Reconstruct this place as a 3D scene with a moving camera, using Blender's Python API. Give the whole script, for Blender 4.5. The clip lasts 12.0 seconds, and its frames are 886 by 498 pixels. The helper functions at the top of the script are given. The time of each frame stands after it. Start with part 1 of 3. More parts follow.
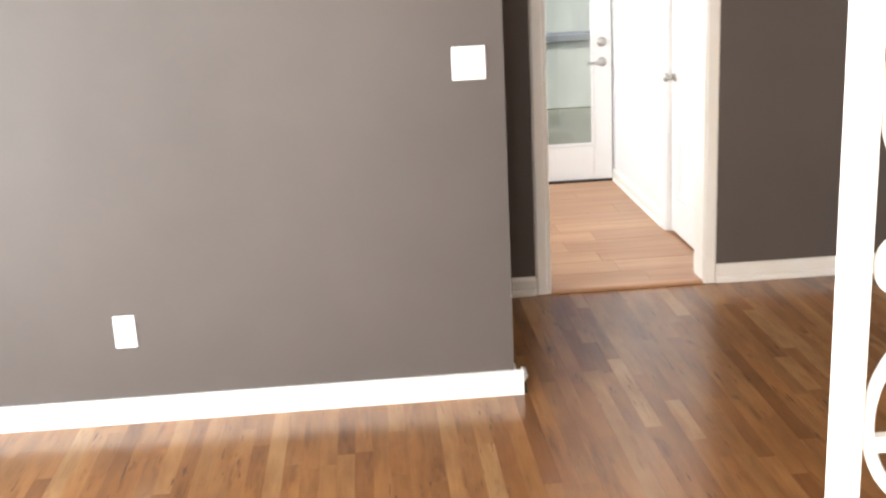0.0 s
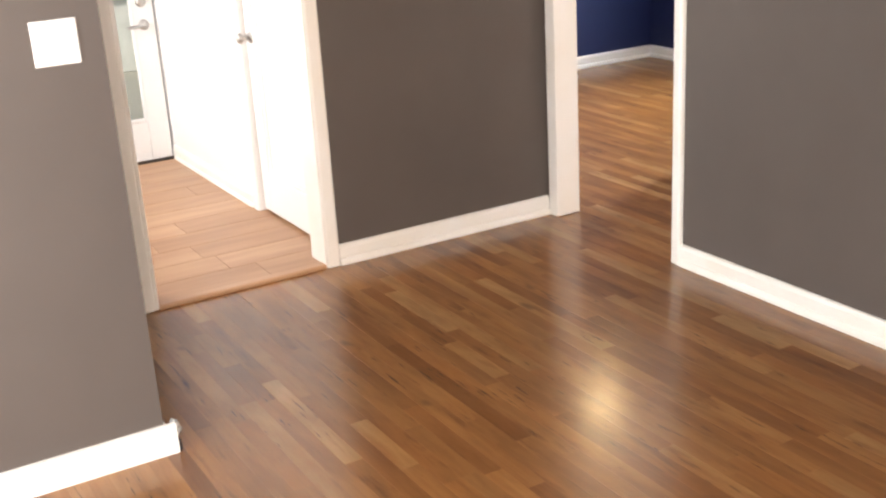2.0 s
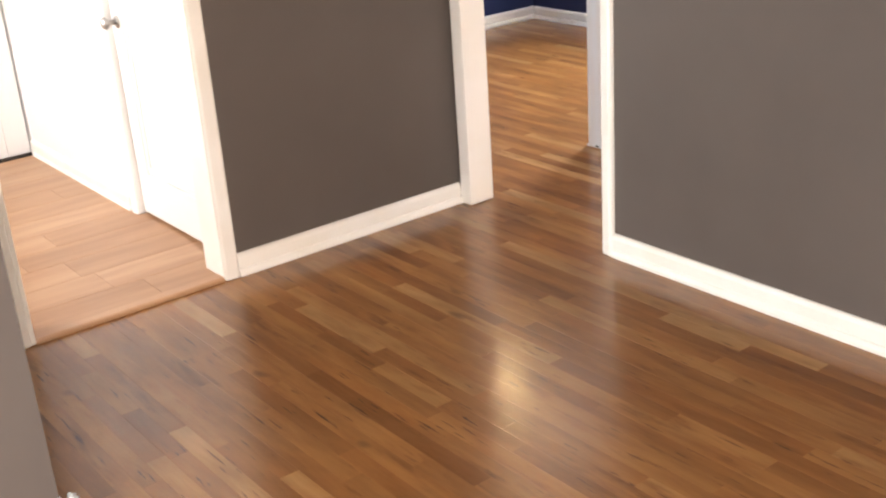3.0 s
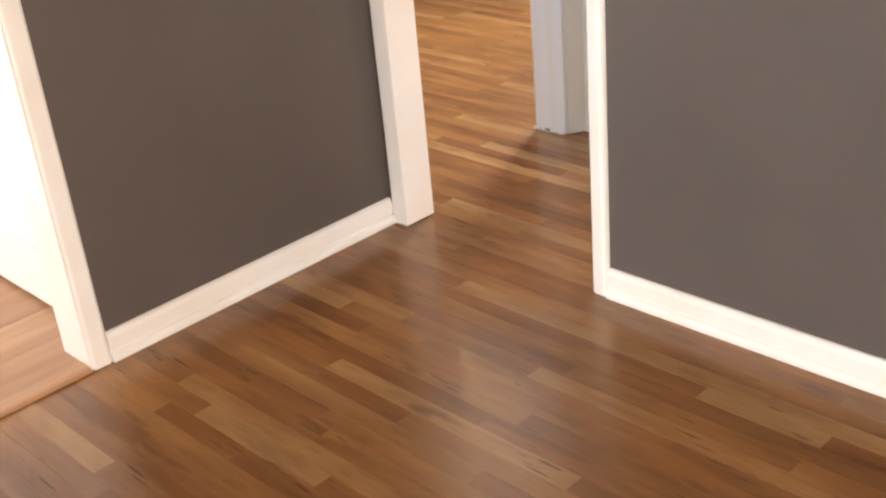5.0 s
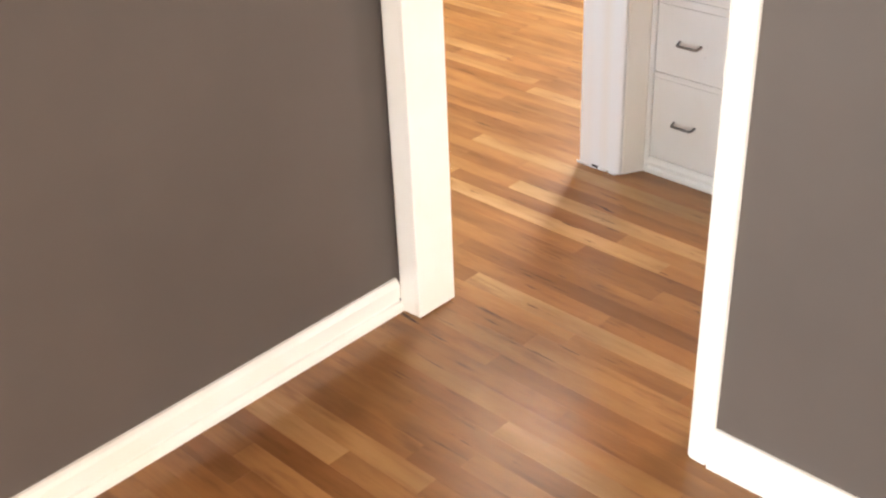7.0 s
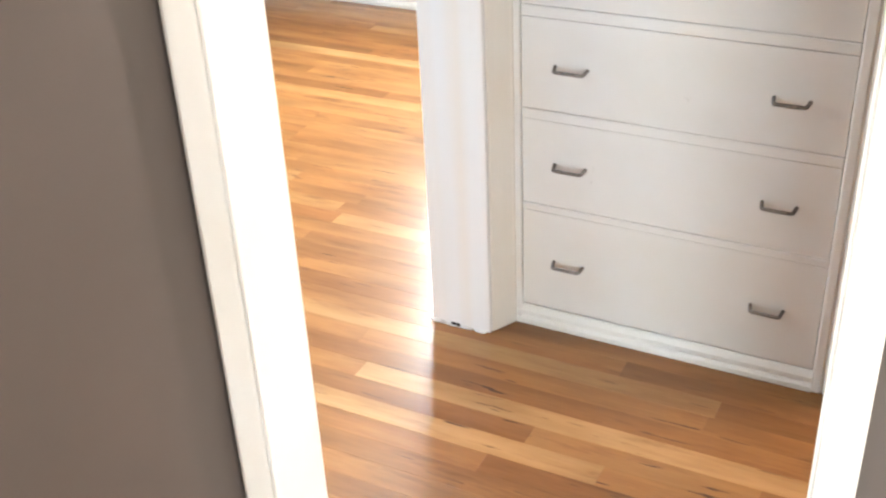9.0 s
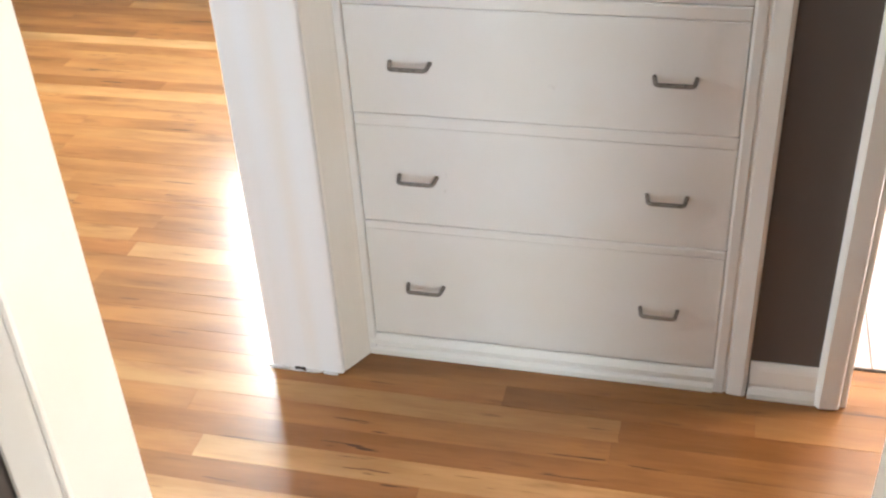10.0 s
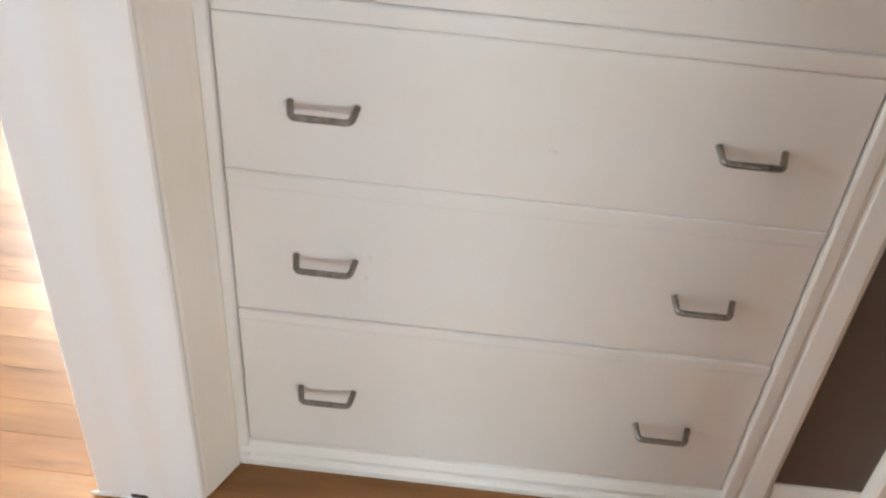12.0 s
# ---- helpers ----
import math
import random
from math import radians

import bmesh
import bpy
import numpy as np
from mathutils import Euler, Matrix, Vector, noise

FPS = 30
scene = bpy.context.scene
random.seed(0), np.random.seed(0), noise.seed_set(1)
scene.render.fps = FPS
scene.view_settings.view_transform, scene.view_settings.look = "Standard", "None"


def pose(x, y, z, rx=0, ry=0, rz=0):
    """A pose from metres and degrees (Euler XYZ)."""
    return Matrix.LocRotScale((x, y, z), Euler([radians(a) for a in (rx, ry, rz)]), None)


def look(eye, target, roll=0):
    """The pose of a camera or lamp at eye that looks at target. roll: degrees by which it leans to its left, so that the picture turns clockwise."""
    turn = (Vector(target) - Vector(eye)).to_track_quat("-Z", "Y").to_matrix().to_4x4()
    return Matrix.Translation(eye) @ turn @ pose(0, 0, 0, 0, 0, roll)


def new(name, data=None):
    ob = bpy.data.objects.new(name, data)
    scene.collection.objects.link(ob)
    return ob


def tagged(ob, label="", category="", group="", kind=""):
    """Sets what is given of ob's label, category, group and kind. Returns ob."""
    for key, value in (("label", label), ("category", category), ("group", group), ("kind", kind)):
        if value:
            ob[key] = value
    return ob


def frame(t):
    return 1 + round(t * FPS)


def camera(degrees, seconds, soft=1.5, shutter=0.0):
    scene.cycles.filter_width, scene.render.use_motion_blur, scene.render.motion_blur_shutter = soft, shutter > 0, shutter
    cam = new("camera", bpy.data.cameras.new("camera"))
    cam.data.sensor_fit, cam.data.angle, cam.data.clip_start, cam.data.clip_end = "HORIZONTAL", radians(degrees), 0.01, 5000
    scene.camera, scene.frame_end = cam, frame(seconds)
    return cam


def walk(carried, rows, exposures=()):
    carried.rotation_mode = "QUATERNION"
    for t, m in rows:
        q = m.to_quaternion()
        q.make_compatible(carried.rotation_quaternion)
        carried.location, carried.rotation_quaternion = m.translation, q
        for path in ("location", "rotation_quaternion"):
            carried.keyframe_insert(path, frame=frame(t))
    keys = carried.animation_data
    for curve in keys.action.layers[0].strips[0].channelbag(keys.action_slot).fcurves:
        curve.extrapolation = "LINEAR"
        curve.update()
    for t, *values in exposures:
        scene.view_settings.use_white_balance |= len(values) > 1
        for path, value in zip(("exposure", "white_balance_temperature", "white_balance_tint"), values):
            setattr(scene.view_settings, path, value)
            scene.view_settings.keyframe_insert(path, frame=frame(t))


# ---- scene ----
cam = camera(42.9, 12.0, soft=2.2, shutter=0.2)
PATH = [
    (0, (-2.616, -4.874, 1.63), (-2.502, -2.953, 1.084), -2.9),
    (0.5, (-2.72, -4.781, 1.667), (-2.379, -2.892, 1.105), -3.7),
    (1, (-2.861, -4.525, 1.641), (-2.263, -2.71, 1.052), -2.8),
    (1.5, (-2.898, -4.262, 1.6), (-2.099, -2.537, 0.978), -2.8),
    (2, (-2.856, -4.025, 1.598), (-1.929, -2.385, 0.928), -3.4),
    (2.5, (-2.836, -3.779, 1.61), (-1.81, -2.218, 0.897), -3.7),
    (3, (-2.77, -3.535, 1.625), (-1.661, -2.053, 0.866), -4.0),
    (3.2, (-2.763, -3.476, 1.616), (-1.624, -2.02, 0.852), -3.9),
    (5, (-2.212, -2.566, 1.566), (-0.987, -1.263, 0.671), -5.4),
    (5.5, (-1.994, -2.417, 1.591), (-0.796, -1.102, 0.678), -5.4),
    (6, (-1.848, -2.18, 1.57), (-0.629, -0.887, 0.652), -4.0),
    (6.5, (-1.734, -1.933, 1.545), (-0.511, -0.7, 0.552), -3.1),
    (7, (-1.568, -1.712, 1.54), (-0.354, -0.5, 0.513), -2.6),
    (7.2, (-1.491, -1.671, 1.545), (-0.291, -0.433, 0.532), -3.0),
    (8.8, (-1.136, -0.995, 1.471), (0.371, -0.118, 0.491), -2.8),
    (9, (-1.027, -0.928, 1.49), (0.487, -0.11, 0.471), -2.9),
    (9.5, (-0.881, -0.805, 1.451), (0.691, -0.141, 0.408), -1.9),
    (10, (-0.678, -0.653, 1.446), (0.908, -0.217, 0.309), -3.5),
    (10.5, (-0.571, -0.538, 1.414), (1.02, -0.312, 0.223), -3.2),
    (11, (-0.245, -0.489, 1.461), (1.283, -0.346, 0.179), -2.7),
    (11.5, (-0.042, -0.411, 1.433), (1.434, -0.341, 0.086), 1.3),
    (12, (0.058, -0.322, 1.339), (1.49, -0.282, -0.056), 5.1),
]
EXPOSURES = [(0.0, -0.1, 6480, 11), (0.5, -0.03, 6530, 12), (1.0, -0.12, 6630, 13), (1.5, -0.22, 6780, 14), (2.0, 0.03, 6880, 15), (2.5, 0.1, 6980, 16), (3.2, 0.08, 7030, 16), (5.0, 0.03, 7080, 17), (5.5, -0.13, 7080, 17), (6.0, 0.07, 7080, 17), (6.5, 0.45, 7030, 16), (7.0, 0.55, 6930, 14), (8.8, 0.75, 6630, 9), (9.6, 0.78, 6580, 9), (10.2, 0.15, 6630, 9), (10.6, -0.5, 6830, 11), (11.0, -0.45, 7180, 13), (11.5, -0.43, 7080, 12), (12.0, 0.42, 6730, 10)]
walk(cam, [(t, look(eye, target, roll)) for t, eye, target, roll in PATH], EXPOSURES)

# ---------------- world, sun, lights ----------------
world = bpy.data.worlds.new("sky")
scene.world = world
world.use_nodes = True
wn = world.node_tree.nodes
sky = wn.new("ShaderNodeTexSky")
sky.sky_type = "NISHITA"
sky.sun_disc = False
sky.sun_elevation = radians(58)
sky.sun_rotation = radians(180)
wn["Background"].inputs[1].default_value = 0.12
world.node_tree.links.new(sky.outputs[0], wn["Background"].inputs[0])

sun_data = bpy.data.lights.new("sun", "SUN")
sun_data.energy, sun_data.angle, sun_data.color = 3.0, radians(0.6), (1.0, 0.965, 0.92)
sun = new("sun", sun_data)
sun.matrix_world = look((0, 0, 20), (0, math.cos(radians(58)), 20 - math.sin(radians(58))))


def window_light(name, eye, target, w, h, watts, colour):
    data = bpy.data.lights.new(name, "AREA")
    data.shape, data.size, data.size_y, data.energy, data.color = "RECTANGLE", w, h, watts, colour
    ob = new(name, data)
    ob.matrix_world = look(eye, target)
    return ob


BBX, BBY = 2.86, 2.67  # blue room
DAY = (0.93, 0.97, 1.0)
window_light("daylight_south", (-3.75, -5.81, 1.1), (-3.75, 0, 1.0), 2.0, 2.0, 310, (1.0, 0.935, 0.87))
window_light("daylight_west", (-4.96, -2.6, 1.1), (0, -2.6, 1.1), 1.8, 2.0, 160, (0.80, 0.92, 1.0))
window_light("daylight_back_room", (-3.26, 1.15, 1.45), (0, 1.15, 1.45), 1.3, 1.2, 95, DAY)
window_light("daylight_blue_room", (BBX + 0.06, 0.78, 1.45), (0, 0.78, 1.45), 0.85, 1.2, 180, (0.82, 0.935, 1.0))
# Added fill for the blue room's floor, placed clear of its reflections.
window_light("daylight_blue_north", (0.22, BBY + 0.06, 1.45), (0.22, 0, 1.45), 0.9, 1.2, 60, (0.82, 0.935, 1.0))
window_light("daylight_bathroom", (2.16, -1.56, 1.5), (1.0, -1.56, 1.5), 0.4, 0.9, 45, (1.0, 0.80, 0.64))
# Second bathroom source, unseen and added to brighten the tiles.
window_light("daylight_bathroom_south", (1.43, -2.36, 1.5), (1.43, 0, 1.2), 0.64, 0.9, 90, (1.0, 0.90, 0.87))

# ---------------- materials ----------------


class Nodes:
    """Short hand for a node tree."""

    def __init__(self, name):
        self.mat = bpy.data.materials.new(name)
        self.mat.use_nodes = True
        self.tree = self.mat.node_tree
        self.bsdf = self.tree.nodes["Principled BSDF"]

    def add(self, kind, **sockets):
        n = self.tree.nodes.new(kind)
        for k, v in sockets.items():
            self.put(n.inputs[k.replace("_", " ")], v)
        return n

    def put(self, socket, v):
        if isinstance(v, bpy.types.NodeSocket):
            self.tree.links.new(v, socket)
        else:
            socket.default_value = v

    def math(self, op, a, b=0.0):
        n = self.tree.nodes.new("ShaderNodeMath")
        n.operation = op
        self.put(n.inputs[0], a)
        self.put(n.inputs[1], b)
        return n.outputs[0]

    def mix(self, f, a, b, blend="MIX"):
        n = self.tree.nodes.new("ShaderNodeMix")
        n.data_type, n.blend_type = "RGBA", blend
        self.put(n.inputs[0], f)
        self.put(n.inputs[6], a)
        self.put(n.inputs[7], b)
        return n.outputs[2]

    def ramp(self, f, *stops):
        n = self.tree.nodes.new("ShaderNodeValToRGB")
        while len(n.color_ramp.elements) < len(stops):
            n.color_ramp.elements.new(0.5)
        for e, (p, c) in zip(n.color_ramp.elements, stops):
            e.position, e.color = p, (*c, 1) if len(c) == 3 else c
        self.put(n.inputs[0], f)
        return n.outputs[0]

    def noise(self, vector, scale, detail=4.0, rough=0.55):
        n = self.add("ShaderNodeTexNoise", Vector=vector, Scale=scale, Detail=detail, Roughness=rough)
        return n.outputs["Fac"]

    def place(self, sx=1.0, sy=1.0, sz=1.0, shift=None):
        g = self.tree.nodes.new("ShaderNodeNewGeometry")
        v = self.tree.nodes.new("ShaderNodeVectorMath")
        v.operation = "MULTIPLY"
        self.put(v.inputs[0], g.outputs["Position"])
        v.inputs[1].default_value = (sx, sy, sz)
        if shift is None:
            return v.outputs[0]
        a = self.tree.nodes.new("ShaderNodeVectorMath")
        self.put(a.inputs[0], v.outputs[0])
        self.put(a.inputs[1], shift)
        return a.outputs[0]

    def bump(self, height, strength, distance=0.002):
        n = self.add("ShaderNodeBump", Height=height, Strength=strength, Distance=distance)
        self.put(self.bsdf.inputs["Normal"], n.outputs[0])

    def piece_random(self):
        """A number for each piece, whether it is an object or an island of a joined mesh."""
        o = self.tree.nodes.new("ShaderNodeObjectInfo")
        g = self.tree.nodes.new("ShaderNodeNewGeometry")
        return self.math("FRACT", self.math("ADD", o.outputs["Random"], g.outputs["Random Per Island"]))

    def set(self, **k):
        for key, v in k.items():
            self.put(self.bsdf.inputs[key.replace("_", " ")], v)
        return self.mat


def paint(name, colour, rough, bump=0.15, dirt=0.08):
    n = Nodes(name)
    p = n.place()
    big = n.noise(p, 1.7, 3)
    fine = n.noise(p, 260, 2)
    dark = tuple(c * (1 - 2 * dirt) for c in colour)
    base = n.mix(n.ramp(big, (0.3, (0, 0, 0)), (0.7, (1, 1, 1))), (*dark, 1), (*colour, 1))
    n.bump(n.math("ADD", fine, n.math("MULTIPLY", n.noise(p, 40, 2), 0.6)), bump, 0.001)
    return n.set(Base_Color=base, Roughness=n.math("ADD", n.math("MULTIPLY", n.noise(p, 9, 3), 0.12), rough - 0.06))


def worn_white(name, colour=(0.85, 0.83, 0.785)):
    """Old brush-painted woodwork: drips along the height, small scuffs, faint yellowing."""
    n = Nodes(name)
    p = n.place(1, 1, 0.12)
    brush = n.noise(n.place(1, 1, 0.1), 85, 3)
    stain = n.noise(n.place(), 3.1, 4)
    scuff = n.noise(n.place(1, 1, 0.6), 46, 5, 0.7)
    base = n.mix(n.ramp(stain, (0.4, (0, 0, 0)), (0.75, (1, 1, 1))), (*colour, 1), (colour[0] * 0.96, colour[1] * 0.93, colour[2] * 0.87, 1))
    base = n.mix(n.math("MULTIPLY", n.ramp(scuff, (0.68, (0, 0, 0)), (0.78, (1, 1, 1))), 0.35), base, (0.52, 0.47, 0.42, 1))
    n.bump(n.math("ADD", brush, n.noise(p, 20, 2)), 0.28, 0.0012)
    return n.set(Base_Color=base, Roughness=n.math("ADD", n.math("MULTIPLY", scuff, 0.2), 0.3))


def streaked(name):
    """White gloss over old cream paint, which shows through in long upright streaks."""
    n = Nodes(name)
    streak = n.noise(n.place(1, 1, 0.03), 17, 2, 0.4)
    chips = n.noise(n.place(1, 1, 0.5), 60, 5, 0.7)
    base = n.mix(n.math("MULTIPLY", n.ramp(streak, (0.42, (0, 0, 0)), (0.62, (1, 1, 1))), 0.36), (0.80, 0.79, 0.78, 1), (0.78, 0.66, 0.52, 1))
    base = n.mix(n.math("MULTIPLY", n.ramp(chips, (0.68, (0, 0, 0)), (0.76, (1, 1, 1))), 0.3), base, (0.5, 0.43, 0.36, 1))
    n.bump(n.math("ADD", streak, n.math("MULTIPLY", chips, 0.4)), 0.35, 0.0015)
    return n.set(Base_Color=base, Roughness=n.math("ADD", n.math("MULTIPLY", chips, 0.2), 0.28))


def oak(name):
    """Oiled strip oak: a tone of its own for each strip, grain along y, pores, dark knots."""
    n = Nodes(name)
    r = n.piece_random()
    shift = n.add("ShaderNodeCombineXYZ", X=n.math("MULTIPLY", r, 37.0), Y=n.math("MULTIPLY", r, 91.0), Z=n.math("MULTIPLY", r, 13.0)).outputs[0]
    tone = n.ramp(r, (0.0, (0.206, 0.083, 0.0240)), (0.16, (0.256, 0.110, 0.0335)), (0.5, (0.283, 0.127, 0.0405)), (0.84, (0.313, 0.147, 0.0495)), (1.0, (0.390, 0.213, 0.0880)))
    figure = n.noise(n.place(1, 0.16, 1, shift), 15, 5, 0.6)
    grain = n.noise(n.place(1, 0.035, 1, shift), 190, 4, 0.6)
    cloud = n.noise(n.place(1, 0.4, 1, shift), 5.5, 3)
    smear = n.noise(n.place(1, 0.12, 1, shift), 21, 4, 0.65)
    base = n.mix(n.math("MULTIPLY", n.ramp(figure, (0.36, (1, 1, 1)), (0.62, (0, 0, 0))), 0.85), tone, n.mix(1.0, tone, (0.70, 0.62, 0.54, 1), "MULTIPLY"))
    base = n.mix(n.math("MULTIPLY", n.ramp(grain, (0.5, (0, 0, 0)), (0.75, (1, 1, 1))), 0.24), base, n.mix(1.0, base, (0.5, 0.4, 0.33, 1), "MULTIPLY"))
    base = n.mix(n.math("MULTIPLY", n.ramp(cloud, (0.4, (0, 0, 0)), (0.7, (1, 1, 1))), 0.7), base, n.mix(1.0, base, (1.32, 1.25, 1.18, 1), "MULTIPLY"))
    base = n.mix(n.math("MULTIPLY", n.ramp(smear, (0.58, (0, 0, 0)), (0.72, (1, 1, 1))), 0.75), base, n.mix(1.0, base, (0.52, 0.43, 0.38, 1), "MULTIPLY"))
    knot = n.noise(n.place(1, 0.45, 1, shift), 11.0, 1, 0.4)
    base = n.mix(n.math("MULTIPLY", n.ramp(knot, (0.76, (0, 0, 0)), (0.84, (1, 1, 1))), 0.7), base, (0.085, 0.036, 0.016, 1))
    crack = n.noise(n.place(1, 0.06, 1, shift), 115, 2, 0.5)
    patch = n.noise(n.place(), 2.3, 2)
    base = n.mix(n.math("MULTIPLY", n.ramp(crack, (0.665, (0, 0, 0)), (0.70, (1, 1, 1))), n.ramp(patch, (0.46, (0, 0, 0)), (0.56, (1, 1, 1)))), base, (0.07, 0.028, 0.012, 1))
    n.bump(n.math("ADD", grain, n.math("MULTIPLY", figure, 0.5)), 0.08, 0.0008)
    worn = n.noise(n.place(), 2.2, 4)
    return n.set(Base_Color=base, Roughness=n.math("ADD", n.math("MULTIPLY", worn, 0.14), n.math("ADD", 0.10, n.math("MULTIPLY", grain, 0.08))), Specular_IOR_Level=0.4, Coat_Weight=0.28, Coat_Roughness=0.42)


def laminate(name):
    """Pale boards with grain along x."""
    n = Nodes(name)
    r = n.piece_random()
    shift = n.add("ShaderNodeCombineXYZ", X=n.math("MULTIPLY", r, 57.0), Y=n.math("MULTIPLY", r, 31.0), Z=0.0).outputs[0]
    tone = n.ramp(r, (0.0, (0.41, 0.225, 0.118)), (0.5, (0.46, 0.262, 0.142)), (1.0, (0.51, 0.30, 0.17)))
    wave = n.noise(n.place(0.1, 1, 1, shift), 16, 5, 0.6)
    grain = n.noise(n.place(0.04, 1, 1, shift), 130, 4)
    base = n.mix(n.ramp(wave, (0.35, (1, 1, 1)), (0.62, (0, 0, 0))), tone, n.mix(1.0, tone, (0.8, 0.72, 0.66, 1), "MULTIPLY"))
    base = n.mix(n.math("MULTIPLY", n.ramp(grain, (0.5, (0, 0, 0)), (0.75, (1, 1, 1))), 0.3), base, n.mix(1.0, base, (0.65, 0.55, 0.5, 1), "MULTIPLY"))
    n.bump(grain, 0.06, 0.0006)
    return n.set(Base_Color=base, Roughness=n.math("ADD", n.math("MULTIPLY", wave, 0.12), 0.28))


def metal(name, colour, rough):
    n = Nodes(name)
    s = n.noise(n.place(), 120, 4)
    base = n.mix(n.ramp(s, (0.4, (0, 0, 0)), (0.7, (1, 1, 1))), (*colour, 1), tuple(c * 0.6 for c in colour) + (1,))
    n.bump(s, 0.1, 0.0004)
    return n.set(Base_Color=base, Metallic=1.0, Roughness=n.math("ADD", n.math("MULTIPLY", s, 0.2), rough))


def mottled(name, a, b, scale, rough, bump=0.2):
    n = Nodes(name)
    f = n.noise(n.place(), scale, 5)
    g = n.noise(n.place(), scale * 14, 3)
    base = n.mix(n.ramp(f, (0.35, (0, 0, 0)), (0.65, (1, 1, 1))), (*a, 1), (*b, 1))
    n.bump(g, bump, 0.002)
    return n.set(Base_Color=base, Roughness=n.math("ADD", n.math("MULTIPLY", g, 0.15), rough))


GREY = paint("warm_grey_wall_paint", (0.106, 0.0872, 0.0770), 0.55, 0.22)
NAVY = paint("navy_wall_paint", (0.012, 0.022, 0.085), 0.5, 0.2)
WHITE_WALL = paint("white_wall_paint", (0.80, 0.79, 0.77), 0.5, 0.15, 0.02)
CEILING = paint("ceiling_paint", (0.78, 0.77, 0.74), 0.8, 0.3, 0.03)
TRIM = worn_white("white_trim_paint")
STREAKED = streaked("streaked_white_paint")
OLD_CREAM = worn_white("old_cream_paint", (0.81, 0.755, 0.68))
CREAM = worn_white("cream_cabinet_paint", (0.78, 0.755, 0.72))
DOOR_WHITE = paint("white_door_paint", (0.82, 0.81, 0.79), 0.35, 0.1, 0.02)
OAK = oak("oiled_oak")
LAMINATE = laminate("pale_laminate")
DARK = mottled("dark_gap", (0.02, 0.014, 0.01), (0.035, 0.025, 0.018), 20, 0.8)
BRONZE = metal("tarnished_pewter", (0.30, 0.27, 0.24), 0.26)
NICKEL = metal("satin_nickel", (0.55, 0.53, 0.5), 0.25)
PLASTIC = paint("white_plastic", (0.84, 0.83, 0.81), 0.35, 0.04, 0.01)
IRON_WHITE = paint("white_enamel_on_iron", (0.84, 0.82, 0.76), 0.3, 0.3, 0.03)
TILE = mottled("pink_white_tile", (0.80, 0.74, 0.72), (0.70, 0.62, 0.60), 9, 0.25, 0.05)
GROUT = mottled("grey_grout", (0.42, 0.38, 0.35), (0.33, 0.30, 0.28), 30, 0.85)
COTTON = mottled("white_cotton", (0.80, 0.80, 0.79), (0.74, 0.74, 0.73), 12, 0.85, 0.3)
GREY_PLASTIC = mottled("grey_plastic", (0.42, 0.41, 0.39), (0.34, 0.33, 0.31), 25, 0.5, 0.1)
TERRACOTTA = mottled("terracotta_tile", (0.36, 0.16, 0.095), (0.29, 0.125, 0.075), 14, 0.4, 0.1)
CAULK = mottled("crumbled_caulk", (0.62, 0.61, 0.58), (0.20, 0.18, 0.16), 70, 0.7, 0.8)
CONCRETE = mottled("patio_concrete", (0.34, 0.33, 0.25), (0.24, 0.24, 0.18), 1.5, 0.85, 0.4)
STUCCO = mottled("pale_stucco", (0.70, 0.71, 0.62), (0.60, 0.62, 0.54), 3, 0.85, 0.5)
COPING = mottled("grey_coping", (0.32, 0.33, 0.33), (0.26, 0.27, 0.27), 6, 0.8, 0.3)

n = Nodes("door_glass")
GLASS = n.set(Base_Color=(0.95, 0.98, 0.97, 1), Roughness=0.02, Transmission_Weight=1.0, IOR=1.45)
n = Nodes("lamp_glass")
LAMP_GLASS = n.set(Base_Color=(1, 0.86, 0.62, 1), Emission_Color=(1.0, 0.72, 0.36, 1), Emission_Strength=160.0)

# ---------------- mesh helpers ----------------


def mesh_of(bm, name, material, smooth=False):
    me = bpy.data.meshes.new(name)
    bm.normal_update()
    bm.to_mesh(me)
    bm.free()
    me.materials.append(material)
    if smooth:
        for p in me.polygons:
            p.use_smooth = True
    return me


def part(name, bm, material, parent=None, label="", smooth=False):
    ob = new(name, mesh_of(bm, name, material, smooth))
    if parent is not None:
        ob.parent = parent
        ob.matrix_parent_inverse = parent.matrix_basis.inverted()
    if label:
        ob["label"] = label
    return ob


def thing(name, at, label, category, group="", kind=""):
    ob = new(name)
    ob.empty_display_size = 0.05
    ob.matrix_basis = Matrix.Translation(at)
    return tagged(ob, label, category, group, kind)


def add_box(bm, lo, hi, bevel=0.0, seg=1):
    """A box between two corners, in world metres, its edges rounded by bevel."""
    lo, hi = Vector(lo), Vector(hi)
    r = bmesh.ops.create_cube(bm, size=1.0, matrix=Matrix.Translation((lo + hi) / 2) @ Matrix.Diagonal((*(hi - lo), 1)))
    if bevel:
        es = list({e for v in r["verts"] for e in v.link_edges})
        bmesh.ops.bevel(bm, geom=es, offset=bevel, segments=seg, affect="EDGES", profile=0.5)
    return bm


def box(lo, hi, bevel=0.0, seg=1):
    return add_box(bmesh.new(), lo, hi, bevel, seg)


